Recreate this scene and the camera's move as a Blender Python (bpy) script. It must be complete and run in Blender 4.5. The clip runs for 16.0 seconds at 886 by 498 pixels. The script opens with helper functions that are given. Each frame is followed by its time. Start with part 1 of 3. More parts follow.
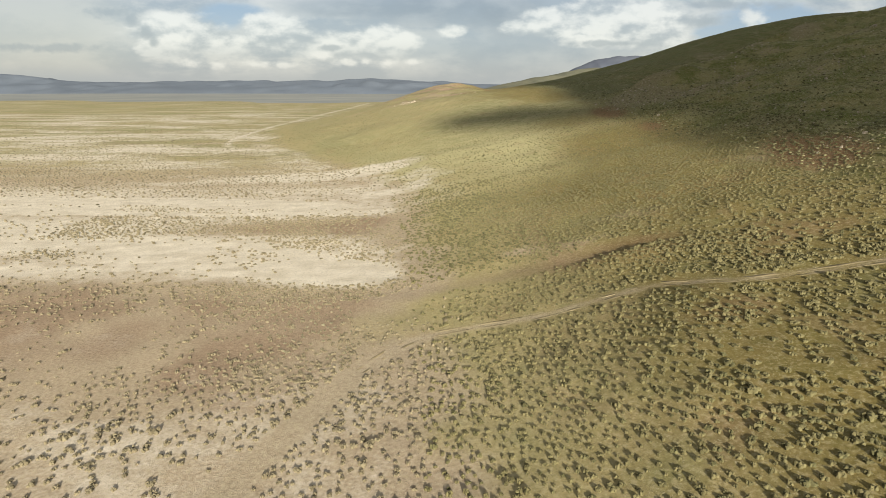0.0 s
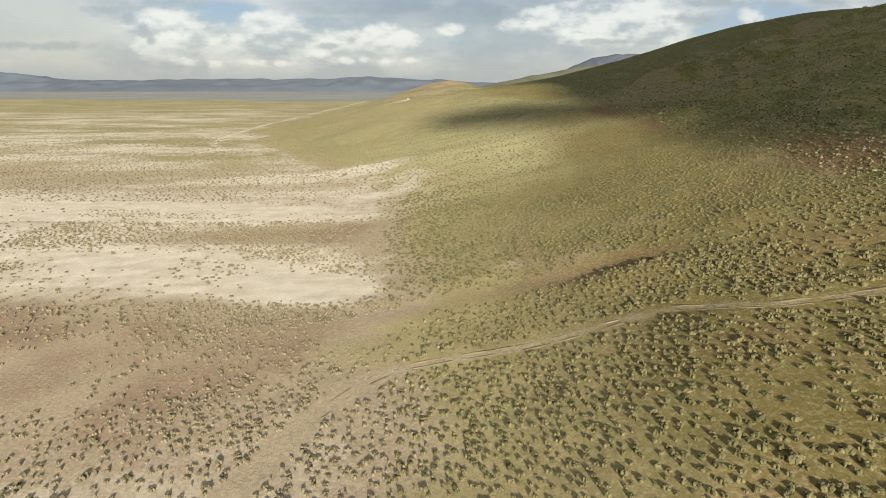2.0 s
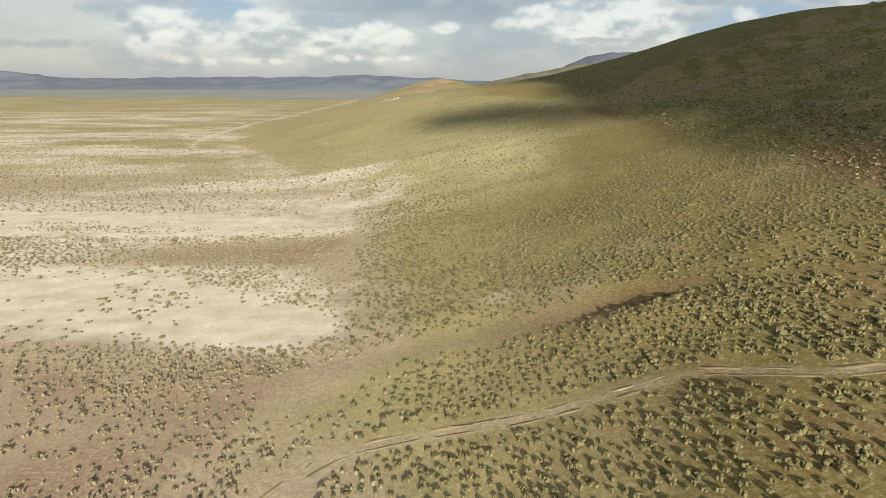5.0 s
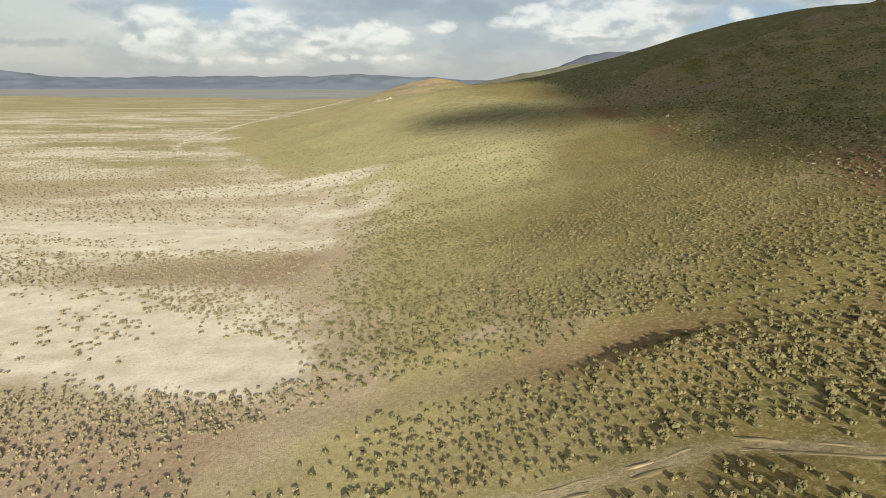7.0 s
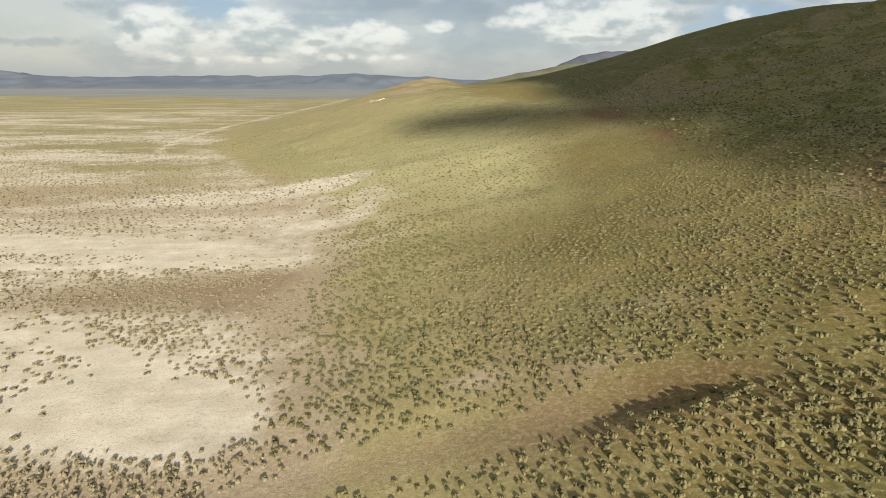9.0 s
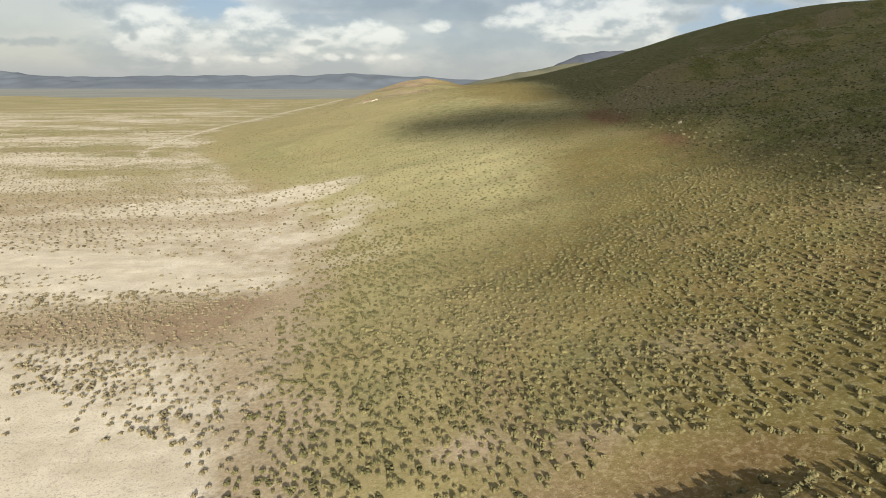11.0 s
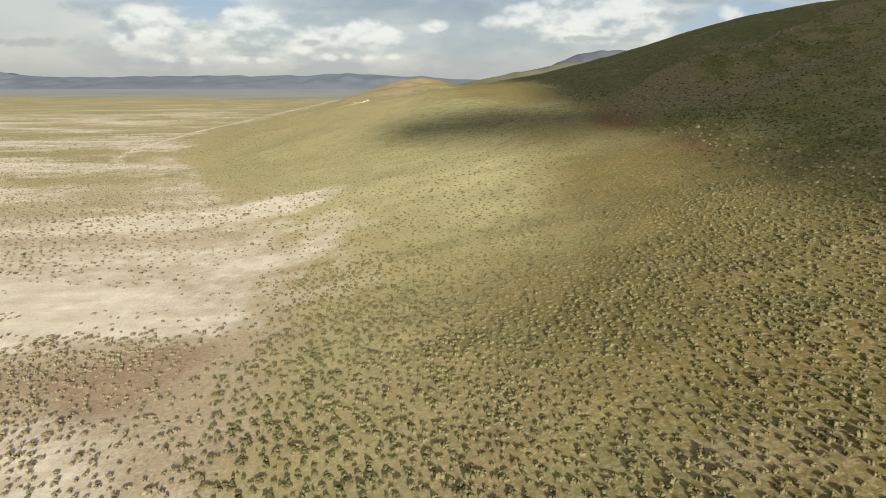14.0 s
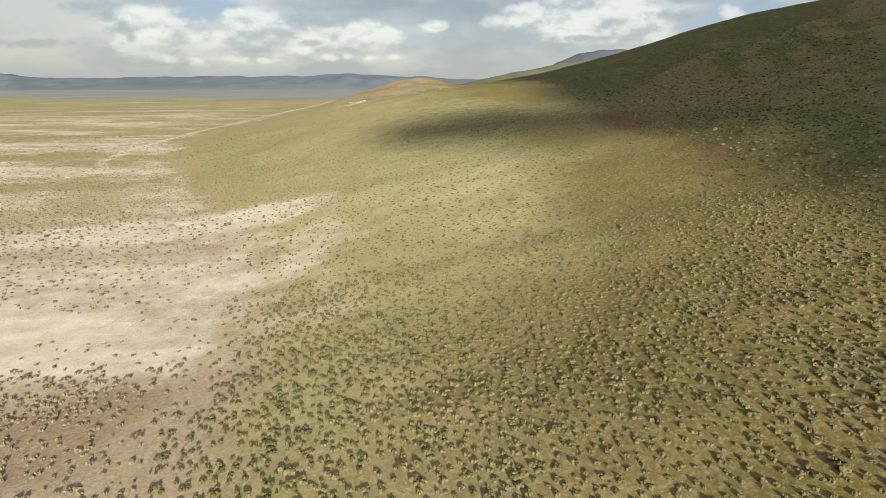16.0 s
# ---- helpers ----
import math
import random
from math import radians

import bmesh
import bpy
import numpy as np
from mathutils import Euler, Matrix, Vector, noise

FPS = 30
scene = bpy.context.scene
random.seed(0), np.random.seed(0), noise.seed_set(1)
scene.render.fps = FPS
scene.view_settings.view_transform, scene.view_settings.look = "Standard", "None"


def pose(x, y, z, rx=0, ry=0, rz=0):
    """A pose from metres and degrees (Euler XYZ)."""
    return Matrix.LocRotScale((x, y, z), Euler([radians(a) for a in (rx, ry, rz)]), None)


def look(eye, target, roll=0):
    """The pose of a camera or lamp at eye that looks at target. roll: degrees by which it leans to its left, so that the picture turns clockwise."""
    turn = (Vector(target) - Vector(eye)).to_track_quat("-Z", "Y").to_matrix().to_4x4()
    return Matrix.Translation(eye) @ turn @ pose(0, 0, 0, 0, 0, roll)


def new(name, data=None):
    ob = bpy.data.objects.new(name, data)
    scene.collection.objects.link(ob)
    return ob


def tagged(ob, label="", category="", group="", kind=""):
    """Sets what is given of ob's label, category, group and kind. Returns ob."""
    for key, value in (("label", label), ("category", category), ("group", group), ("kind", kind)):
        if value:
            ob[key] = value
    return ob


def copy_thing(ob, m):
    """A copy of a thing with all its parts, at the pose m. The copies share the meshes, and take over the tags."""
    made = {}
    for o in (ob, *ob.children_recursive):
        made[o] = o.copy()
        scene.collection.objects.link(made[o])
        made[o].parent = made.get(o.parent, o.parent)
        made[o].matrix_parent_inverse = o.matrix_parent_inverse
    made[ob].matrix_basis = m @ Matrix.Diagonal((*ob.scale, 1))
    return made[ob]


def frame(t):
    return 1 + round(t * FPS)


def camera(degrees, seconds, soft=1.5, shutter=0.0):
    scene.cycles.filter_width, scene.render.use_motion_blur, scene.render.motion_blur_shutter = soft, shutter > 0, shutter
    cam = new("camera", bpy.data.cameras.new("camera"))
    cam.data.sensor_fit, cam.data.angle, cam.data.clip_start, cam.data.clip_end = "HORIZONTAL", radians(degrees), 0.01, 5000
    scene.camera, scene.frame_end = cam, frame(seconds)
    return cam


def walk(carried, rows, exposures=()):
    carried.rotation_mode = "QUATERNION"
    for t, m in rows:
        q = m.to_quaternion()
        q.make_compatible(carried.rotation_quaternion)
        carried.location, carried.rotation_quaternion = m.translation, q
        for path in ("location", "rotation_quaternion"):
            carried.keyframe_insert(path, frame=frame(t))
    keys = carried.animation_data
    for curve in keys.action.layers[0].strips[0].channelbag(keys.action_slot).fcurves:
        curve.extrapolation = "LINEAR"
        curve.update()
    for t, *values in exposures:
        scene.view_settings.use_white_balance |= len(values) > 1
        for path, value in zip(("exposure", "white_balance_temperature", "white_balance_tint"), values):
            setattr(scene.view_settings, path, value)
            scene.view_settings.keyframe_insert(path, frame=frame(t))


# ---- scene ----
UNIT = 1.45      # metres to one unit of the plan: it gives the track a gauge of 1.5 m
cam = camera(72.0, 16.0, soft=0.9)
PATH = [
    (0.0, (0.000, 0.000, 27.000), (0.000, 38.663, 16.746), -0.01),
    (1.0, (1.061, 4.645, 26.736), (1.118, 43.294, 16.429), -0.01),
    (2.0, (2.022, 9.220, 26.582), (2.152, 47.858, 16.230), -0.00),
    (3.0, (2.905, 13.759, 26.518), (3.122, 52.386, 16.128), 0.01),
    (4.0, (3.729, 18.289, 26.525), (4.044, 56.906, 16.102), 0.03),
    (5.0, (4.511, 22.831, 26.587), (4.931, 61.440, 16.136), 0.05),
    (6.0, (5.264, 27.404, 26.686), (5.792, 66.005, 16.213), 0.07),
    (7.0, (5.999, 32.019, 26.809), (6.635, 70.613, 16.318), 0.09),
    (8.0, (6.723, 36.683, 26.942), (7.464, 75.272, 16.437), 0.10),
    (9.0, (7.439, 41.399, 27.073), (8.278, 79.983, 16.557), 0.11),
    (10.0, (8.149, 46.162, 27.192), (9.076, 84.742, 16.668), 0.11),
    (11.0, (8.850, 50.966, 27.290), (9.852, 89.542, 16.761), 0.10),
    (12.0, (9.538, 55.795, 27.360), (10.598, 94.369, 16.827), 0.08),
    (13.0, (10.204, 60.632, 27.395), (11.301, 99.204, 16.859), 0.04),
    (14.0, (10.836, 65.454, 27.390), (11.947, 104.025, 16.853), -0.01),
    (15.0, (11.421, 70.231, 27.342), (12.519, 108.802, 16.804), -0.08),
    (16.0, (11.941, 74.929, 27.249), (12.994, 113.501, 16.710), -0.17),
]
walk(cam, [(t, look(Vector(eye) * UNIT, Vector(target) * UNIT, roll)) for t, eye, target, roll in PATH])

# ---- light ----
SUN_HEIGHT, SUN_SIDE = 16.0, 11.0      # degrees up, and to the right of straight behind the first view
SUN_AWAY = Vector((-math.sin(radians(SUN_SIDE)) * math.cos(radians(SUN_HEIGHT)), math.cos(radians(SUN_SIDE)) * math.cos(radians(SUN_HEIGHT)), -math.sin(radians(SUN_HEIGHT))))
scene.view_settings.exposure = 1.44

sun = new("sun", bpy.data.lights.new("sun", "SUN"))
sun.data.energy, sun.data.angle, sun.data.color = 3.7, radians(0.55), (1.0, 0.94, 0.835)
sun.matrix_world = look((0, 0, 200), Vector((0, 0, 200)) + SUN_AWAY)


class Nodes:
    """A short way to write node trees: each call adds a node and gives its output."""

    def __init__(self, tree):
        self.tree = tree
        tree.nodes.clear()

    def wire(self, slot, value):
        if isinstance(value, bpy.types.NodeSocket):
            self.tree.links.new(value, slot)
        else:
            slot.default_value = value

    def put(self, kind, out=0, **sockets):
        """Adds a node; sockets by number (i0, i1) or by name, with two underscores for a blank."""
        node = self.tree.nodes.new(kind)
        for key, value in sockets.items():
            self.wire(node.inputs[int(key[1:])] if key[0] == "i" and key[1:].isdigit() else node.inputs[key.replace("__", " ")], value)
        return node.outputs[out] if len(node.outputs) else node

    def math(self, operation, a, b=0.0, clamp=False):
        out = self.put("ShaderNodeMath", i0=a, i1=b)
        out.node.operation, out.node.use_clamp = operation, clamp
        return out

    def ramp(self, value, low, high, to_low=0.0, to_high=1.0):
        out = self.put("ShaderNodeMapRange", i0=value, i1=low, i2=high, i3=to_low, i4=to_high)
        out.node.interpolation_type = "SMOOTHSTEP"
        return out

    def noise(self, vector, scale, detail=4.0, rough=0.55, out=0):
        return self.put("ShaderNodeTexNoise", out, Vector=vector, Scale=scale, Detail=detail, Roughness=rough)

    def mix(self, factor, a, b, blend="MIX"):
        node = self.tree.nodes.new("ShaderNodeMix")
        node.data_type, node.blend_type = "RGBA", blend
        for slot, value in ((0, factor), (6, a), (7, b)):
            if isinstance(value, bpy.types.NodeSocket):
                self.tree.links.new(value, node.inputs[slot])
            else:
                node.inputs[slot].default_value = (*value, 1.0) if slot else value
        return node.outputs[2]

    def xyz(self, x, y, z):
        return self.put("ShaderNodeCombineXYZ", i0=x, i1=y, i2=z)


def make_sky():
    world = bpy.data.worlds.new("sky")
    scene.world, world.use_nodes = world, True
    n = Nodes(world.node_tree)
    clear = n.put("ShaderNodeTexSky")
    clear.node.sky_type, clear.node.sun_disc = "NISHITA", False
    clear.node.sun_elevation, clear.node.sun_rotation = radians(SUN_HEIGHT), radians(180 - SUN_SIDE)
    way = n.put("ShaderNodeTexCoord")
    apart = n.tree.nodes.new("ShaderNodeSeparateXYZ")
    n.tree.links.new(way, apart.inputs[0])
    x, y, z = apart.outputs
    deep = n.math("MAXIMUM", n.math("ABSOLUTE", y), 0.12)
    u, v = n.math("DIVIDE", x, deep), n.math("DIVIDE", z, deep)

    def ball(cu, cv, su, sv):
        """1 in the middle of a rounded patch, 0 at its rim and below that outside."""
        a = n.math("POWER", n.math("DIVIDE", n.math("SUBTRACT", u, cu), su), 2.0)
        b = n.math("POWER", n.math("DIVIDE", n.math("SUBTRACT", v, cv), sv), 2.0)
        return n.math("SUBTRACT", 1.0, n.math("SQRT", n.math("ADD", a, b)))

    def heap(balls):
        out = n.math("MAXIMUM", ball(*balls[0]), -1.5)
        for one in balls[1:]:
            out = n.math("MAXIMUM", out, ball(*one))
        return out

    def fluff(scale, flat, seed, detail=8.0, rough=0.6, rise=0.0):
        return n.noise(n.xyz(u, n.math("MULTIPLY", n.math("ADD", v, rise), flat), seed), scale, detail, rough)

    def ragged(field, grain, reach, low, high):
        return n.ramp(n.math("ADD", field, n.math("MULTIPLY", n.math("SUBTRACT", grain, 0.5), reach)), low, high)

    billow, wisp, veil, fine = fluff(13.0, 1.8, 0.4, 7.0, 0.50), fluff(8.0, 2.6, 5.1, 8.0, 0.6), fluff(4.0, 2.5, 3.7, 6.0, 0.55), fluff(60.0, 1.4, 2.2, 5.0, 0.55)
    # light from behind the viewer and above: the difference of the billows a little higher up
    relief = n.math("ADD", n.math("MULTIPLY", n.math("SUBTRACT", billow, fluff(13.0, 1.8, 0.4, 7.0, 0.50, 0.010)), 3.4), n.math("MULTIPLY", n.math("SUBTRACT", fine, 0.5), 0.35))
    # thin cover, greyer to the left, with blue gaps
    thin = n.mix(n.ramp(n.math("ADD", n.math("MULTIPLY", wisp, 0.75), n.math("MULTIPLY", billow, 0.25)), 0.40, 0.58), (0.51, 0.58, 0.68), (0.97, 0.97, 0.96))
    thin = n.mix(n.ramp(u, -0.42, -0.58, 0.0, 0.8), thin, n.mix(n.ramp(veil, 0.35, 0.65), (0.66, 0.69, 0.70), (0.80, 0.80, 0.77)))
    thin = n.mix(n.math("MULTIPLY", ragged(heap(((0.14, 0.052, 0.18, 0.040), (-0.03, 0.060, 0.09, 0.020))), wisp, 1.6, -0.2, 0.6), 0.85), thin, n.mix(n.ramp(billow, 0.38, 0.62), (0.44, 0.52, 0.64), (0.60, 0.66, 0.74)))
    gap = ragged(heap(((-0.338, 0.109, 0.075, 0.026), (0.509, 0.091, 0.120, 0.046), (0.430, 0.081, 0.050, 0.018))), wisp, 1.5, 0.05, 0.5)
    picture = n.mix(gap, thin, n.mix(n.ramp(v, 0.05, 0.13), (0.60, 0.72, 0.86), (0.44, 0.60, 0.83)))
    # the broad grey deck at the top
    deck = ragged(heap(((-0.019, 0.124, 0.210, 0.044), (0.085, 0.114, 0.100, 0.036), (-0.150, 0.118, 0.090, 0.018))), wisp, 2.0, -0.25, 0.65)
    picture = n.mix(n.math("MULTIPLY", deck, 0.92), picture, n.mix(n.ramp(n.math("ADD", n.math("MULTIPLY", wisp, 0.6), n.math("MULTIPLY", billow, 0.4)), 0.36, 0.66), (0.36, 0.41, 0.50), (0.60, 0.645, 0.71)))
    # heaped white clouds, grey in their hollows and under them
    tall = heap(((-0.414, 0.077, 0.075, 0.030), (-0.350, 0.068, 0.060, 0.018), (-0.460, 0.057, 0.026, 0.010), (-0.254, 0.078, 0.058, 0.028), (-0.288, 0.090, 0.022, 0.018), (-0.177, 0.062, 0.060, 0.022), (-0.098, 0.066, 0.052, 0.024), (0.115, 0.089, 0.030, 0.012), (0.016, 0.086, 0.024, 0.010), (0.173, 0.095, 0.050, 0.024), (0.260, 0.105, 0.070, 0.036), (0.323, 0.097, 0.058, 0.032), (0.307, 0.074, 0.080, 0.017), (0.215, 0.070, 0.040, 0.010)))
    body = ragged(tall, n.math("ADD", n.math("MULTIPLY", billow, 0.7), n.math("MULTIPLY", fine, 0.3)), 1.7, -0.28, 0.22)
    glow = n.ramp(n.math("ADD", n.math("ADD", n.math("MULTIPLY", tall, 0.22), relief), n.math("MULTIPLY", n.math("SUBTRACT", billow, 0.5), 1.2)), -0.50, 0.42)
    glow = n.math("MULTIPLY", glow, n.ramp(v, 0.046, 0.074, 0.55, 1.0))
    picture = n.mix(n.math("MULTIPLY", body, 0.95), picture, n.mix(glow, (0.60, 0.65, 0.715), (1.27, 1.25, 1.20)))
    # a row of small puffs low down, and a lone bright one
    low = heap(((-0.397, 0.038, 0.022, 0.009), (-0.354, 0.034, 0.016, 0.007), (-0.293, 0.034, 0.026, 0.007), (-0.250, 0.034, 0.020, 0.006), (-0.191, 0.047, 0.022, 0.008), (-0.152, 0.037, 0.026, 0.010), (-0.120, 0.038, 0.014, 0.009), (-0.086, 0.037, 0.024, 0.009), (-0.048, 0.038, 0.020, 0.007), (0.479, 0.104, 0.022, 0.016)))
    picture = n.mix(n.math("MULTIPLY", ragged(low, n.math("ADD", n.math("MULTIPLY", billow, 0.5), n.math("MULTIPLY", fine, 0.5)), 4.0, -0.3, 0.9), 0.85), picture, n.mix(n.ramp(n.math("ADD", low, relief), -0.5, 0.6), (0.76, 0.79, 0.82), (1.25, 1.23, 1.19)))
    # small dark clouds in front
    dark = heap(((0.393, 0.099, 0.042, 0.010), (0.425, 0.123, 0.060, 0.007), (-0.510, 0.112, 0.040, 0.009), (-0.480, 0.100, 0.014, 0.012), (-0.462, 0.082, 0.012, 0.011), (-0.450, 0.068, 0.009, 0.008), (-0.610, 0.060, 0.085, 0.007), (-0.175, 0.060, 0.022, 0.005), (0.27, 0.066, 0.055, 0.005)))
    picture = n.mix(n.math("MULTIPLY", ragged(dark, n.math("ADD", n.math("MULTIPLY", billow, 0.5), n.math("MULTIPLY", fine, 0.5)), 3.6, -0.3, 0.7), 0.75), picture, (0.47, 0.525, 0.60))
    # the pale band over the land, and the plain cover overhead
    picture = n.mix(n.ramp(v, 0.040, 0.010, 0.0, 0.8), picture, (0.60, 0.665, 0.725))
    picture = n.mix(n.ramp(v, 0.18, 0.8, 0.0, 0.6), picture, (0.43, 0.405, 0.365))
    clouds = n.put("ShaderNodeBackground", Color=picture, Strength=0.248)
    plain = n.put("ShaderNodeBackground", Color=clear, Strength=0.06)
    both = n.put("ShaderNodeMixShader", i0=0.82, i1=plain, i2=clouds)
    n.put("ShaderNodeOutputWorld", Surface=both)


make_sky()


# ---- materials ----
def material(name):
    m = bpy.data.materials.new(name)
    m.use_nodes = True
    return m, Nodes(m.node_tree)


def finish(n, color, rough=0.9, bump=None, strength=0.4, reach=0.1, gloss=0.2):
    sockets = {"Base__Color": color, "Roughness": rough, "Specular__IOR__Level": gloss}
    if bump is not None:
        sockets["Normal"] = n.put("ShaderNodeBump", Strength=strength, Distance=reach, Height=bump)
    n.put("ShaderNodeOutputMaterial", Surface=n.put("ShaderNodeBsdfPrincipled", **sockets))


def channels(n, name):
    node = n.tree.nodes.new("ShaderNodeSeparateColor")
    shares = n.put("ShaderNodeAttribute")
    shares.node.attribute_name = name
    n.tree.links.new(shares, node.inputs[0])
    return node.outputs


def plan(n):
    """Places in units of the plan."""
    return n.put("ShaderNodeMapping", Vector=n.put("ShaderNodeTexCoord", 3), Scale=(1 / UNIT, 1 / UNIT, 1 / UNIT))


def ground_material():
    m, n = material("desert_ground")
    at = plan(n)
    salt, red, grass = channels(n, "soil")
    bare, stony, road = channels(n, "wear")
    fine, grit, patch, broad = n.noise(at, 3.5, 7.0, 0.65), n.noise(at, 14.0, 5.0, 0.7), n.noise(at, 0.35, 6.0, 0.6), n.noise(at, 0.045, 5.0, 0.55)

    def worn(mask, sharp=0.22):
        edge = n.math("ADD", mask, n.math("MULTIPLY", n.math("SUBTRACT", n.math("ADD", n.math("MULTIPLY", patch, 0.6), n.math("MULTIPLY", fine, 0.4)), 0.5), 0.9))
        return n.ramp(edge, 0.5 - sharp, 0.5 + sharp)

    slope = n.put("ShaderNodeSeparateXYZ", 0, Vector=at)
    brown = n.ramp(n.math("ADD", slope, n.math("MULTIPLY", broad, 24.0)), 11.0, 40.0)
    speck = n.noise(at, 7.0, 4.0, 0.75)
    # the hill's own green-brown tones, with part of its shade put into the colour
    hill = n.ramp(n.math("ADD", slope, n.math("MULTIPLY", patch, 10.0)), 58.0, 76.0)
    olive = n.mix(n.ramp(patch, 0.35, 0.65), (0.375, 0.306, 0.150), (0.316, 0.270, 0.124))
    olive = n.mix(brown, olive, n.mix(n.ramp(patch, 0.3, 0.7), (0.190, 0.146, 0.050), (0.146, 0.121, 0.037)))
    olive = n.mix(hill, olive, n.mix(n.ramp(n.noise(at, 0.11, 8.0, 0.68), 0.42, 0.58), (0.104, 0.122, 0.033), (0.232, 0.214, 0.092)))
    olive = n.mix(n.ramp(fine, 0.45, 0.72, 0.0, 0.7), olive, n.mix(brown, (0.41, 0.35, 0.185), (0.255, 0.202, 0.082)))
    green = n.mix(n.ramp(fine, 0.35, 0.7), (0.365, 0.330, 0.155), (0.510, 0.458, 0.255))
    # hill grass, shade-darkened well below the grass of the fan
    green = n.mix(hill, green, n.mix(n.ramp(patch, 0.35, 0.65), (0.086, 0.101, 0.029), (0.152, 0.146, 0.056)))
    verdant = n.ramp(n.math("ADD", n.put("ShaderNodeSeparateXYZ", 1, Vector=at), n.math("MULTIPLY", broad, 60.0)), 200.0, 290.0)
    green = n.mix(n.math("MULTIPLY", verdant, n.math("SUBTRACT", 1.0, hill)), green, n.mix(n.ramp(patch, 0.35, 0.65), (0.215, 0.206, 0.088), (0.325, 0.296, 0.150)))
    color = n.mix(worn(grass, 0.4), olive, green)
    # broad patches of greener and of redder growth
    hue = n.noise(at, 0.14, 5.0, 0.6)
    color = n.mix(n.ramp(hue, 0.52, 0.66, 0.0, 0.5), color, n.mix(0.55, color, (0.205, 0.215, 0.088)))
    color = n.mix(n.ramp(hue, 0.46, 0.34, 0.0, 0.5), color, n.mix(0.5, color, (0.285, 0.195, 0.105)))
    tan = n.mix(n.ramp(fine, 0.35, 0.7), (0.350, 0.270, 0.176), (0.485, 0.392, 0.272))
    color = n.mix(worn(bare, 0.35), color, tan)
    rust = n.mix(n.ramp(fine, 0.35, 0.7), (0.270, 0.188, 0.120), (0.375, 0.278, 0.190))
    rust = n.mix(brown, rust, n.mix(n.ramp(fine, 0.35, 0.7), (0.165, 0.095, 0.044), (0.245, 0.155, 0.078)))
    color = n.mix(worn(red, 0.35), color, rust)
    rock = n.mix(n.ramp(grit, 0.35, 0.7), (0.145, 0.122, 0.058), (0.345, 0.298, 0.180))
    color = n.mix(worn(stony, 0.2), color, rock)
    crust = n.mix(n.ramp(patch, 0.3, 0.7), (0.58, 0.51, 0.39), (0.72, 0.645, 0.515))
    crust = n.mix(n.ramp(n.noise(n.put("ShaderNodeMapping", Vector=at, Scale=(0.4, 1.6, 1.0)), 0.22, 6.0, 0.6), 0.42, 0.68, 0.0, 0.45), crust, (0.455, 0.385, 0.28))
    color = n.mix(worn(salt, 0.24), color, crust)
    color = n.mix(worn(road, 0.3), color, n.mix(n.ramp(fine, 0.3, 0.7), (0.35, 0.275, 0.18), (0.45, 0.37, 0.255)))
    color = n.mix(n.ramp(speck, 0.52, 0.64, 0.0, 0.62), color, n.mix(0.72, color, (0.06, 0.048, 0.018)))
    color = n.mix(n.ramp(n.noise(at, 5.5, 4.0, 0.75), 0.57, 0.67, 0.0, 0.6), color, n.mix(0.55, color, (0.62, 0.56, 0.38)))
    # dry tufts and litter
    tuft = n.noise(at, 2.3, 5.0, 0.7)
    color = n.mix(n.ramp(tuft, 0.50, 0.62, 0.0, 0.38), color, n.mix(0.6, color, (0.56, 0.49, 0.30)))
    color = n.mix(n.ramp(tuft, 0.46, 0.36, 0.0, 0.45), color, n.mix(0.5, color, (0.085, 0.068, 0.026)))
    ledge = n.math("MULTIPLY", hill, n.ramp(n.math("ADD", n.noise(at, 0.9, 6.0, 0.7), n.math("MULTIPLY", n.math("SUBTRACT", broad, 0.5), 0.5)), 0.58, 0.66, 0.0, 0.8))
    color = n.mix(ledge, color, n.mix(grit, (0.20, 0.155, 0.095), (0.34, 0.285, 0.20)))
    relief = n.math("ADD", n.math("MULTIPLY", n.math("ADD", fine, tuft), 0.55), n.math("ADD", n.math("MULTIPLY", speck, 0.3), n.math("MULTIPLY", grit, 0.15)))
    finish(n, color, 0.95, relief, n.ramp(salt, 0.2, 0.8, 0.75, 0.3), 0.12, 0.05)
    return m


def leaf_material(name, dark, light, dry):
    m, n = material(name)
    at = plan(n)
    tone = n.noise(at, 1.3, 3.0, 0.6)
    tint = n.put("ShaderNodeObjectInfo", 5)
    island = n.tree.nodes.new("ShaderNodeNewGeometry").outputs["Random Per Island"]
    color = n.mix(island, dark, light)
    color = n.mix(n.ramp(tone, 0.45, 0.75, 0.0, 0.7), color, dry)
    color = n.mix(n.math("MULTIPLY", tint, 0.25), color, dry)
    finish(n, color, 0.85, n.noise(at, 30.0, 3.0), 0.4, 0.02, 0.15)
    return m


def plain_material(name, a, b, scale, rough=0.9, reach=0.05):
    m, n = material(name)
    at = plan(n)
    grain = n.noise(at, scale, 7.0, 0.62)
    wide = n.noise(at, scale * 0.12, 4.0, 0.5)
    color = n.mix(n.ramp(grain, 0.32, 0.68), a, b)
    color = n.mix(n.ramp(wide, 0.35, 0.65, 0.0, 0.5), color, tuple(0.5 * (p + q) * 0.8 for p, q in zip(a, b)))
    finish(n, color, rough, grain, 0.5, reach, 0.15)
    return m


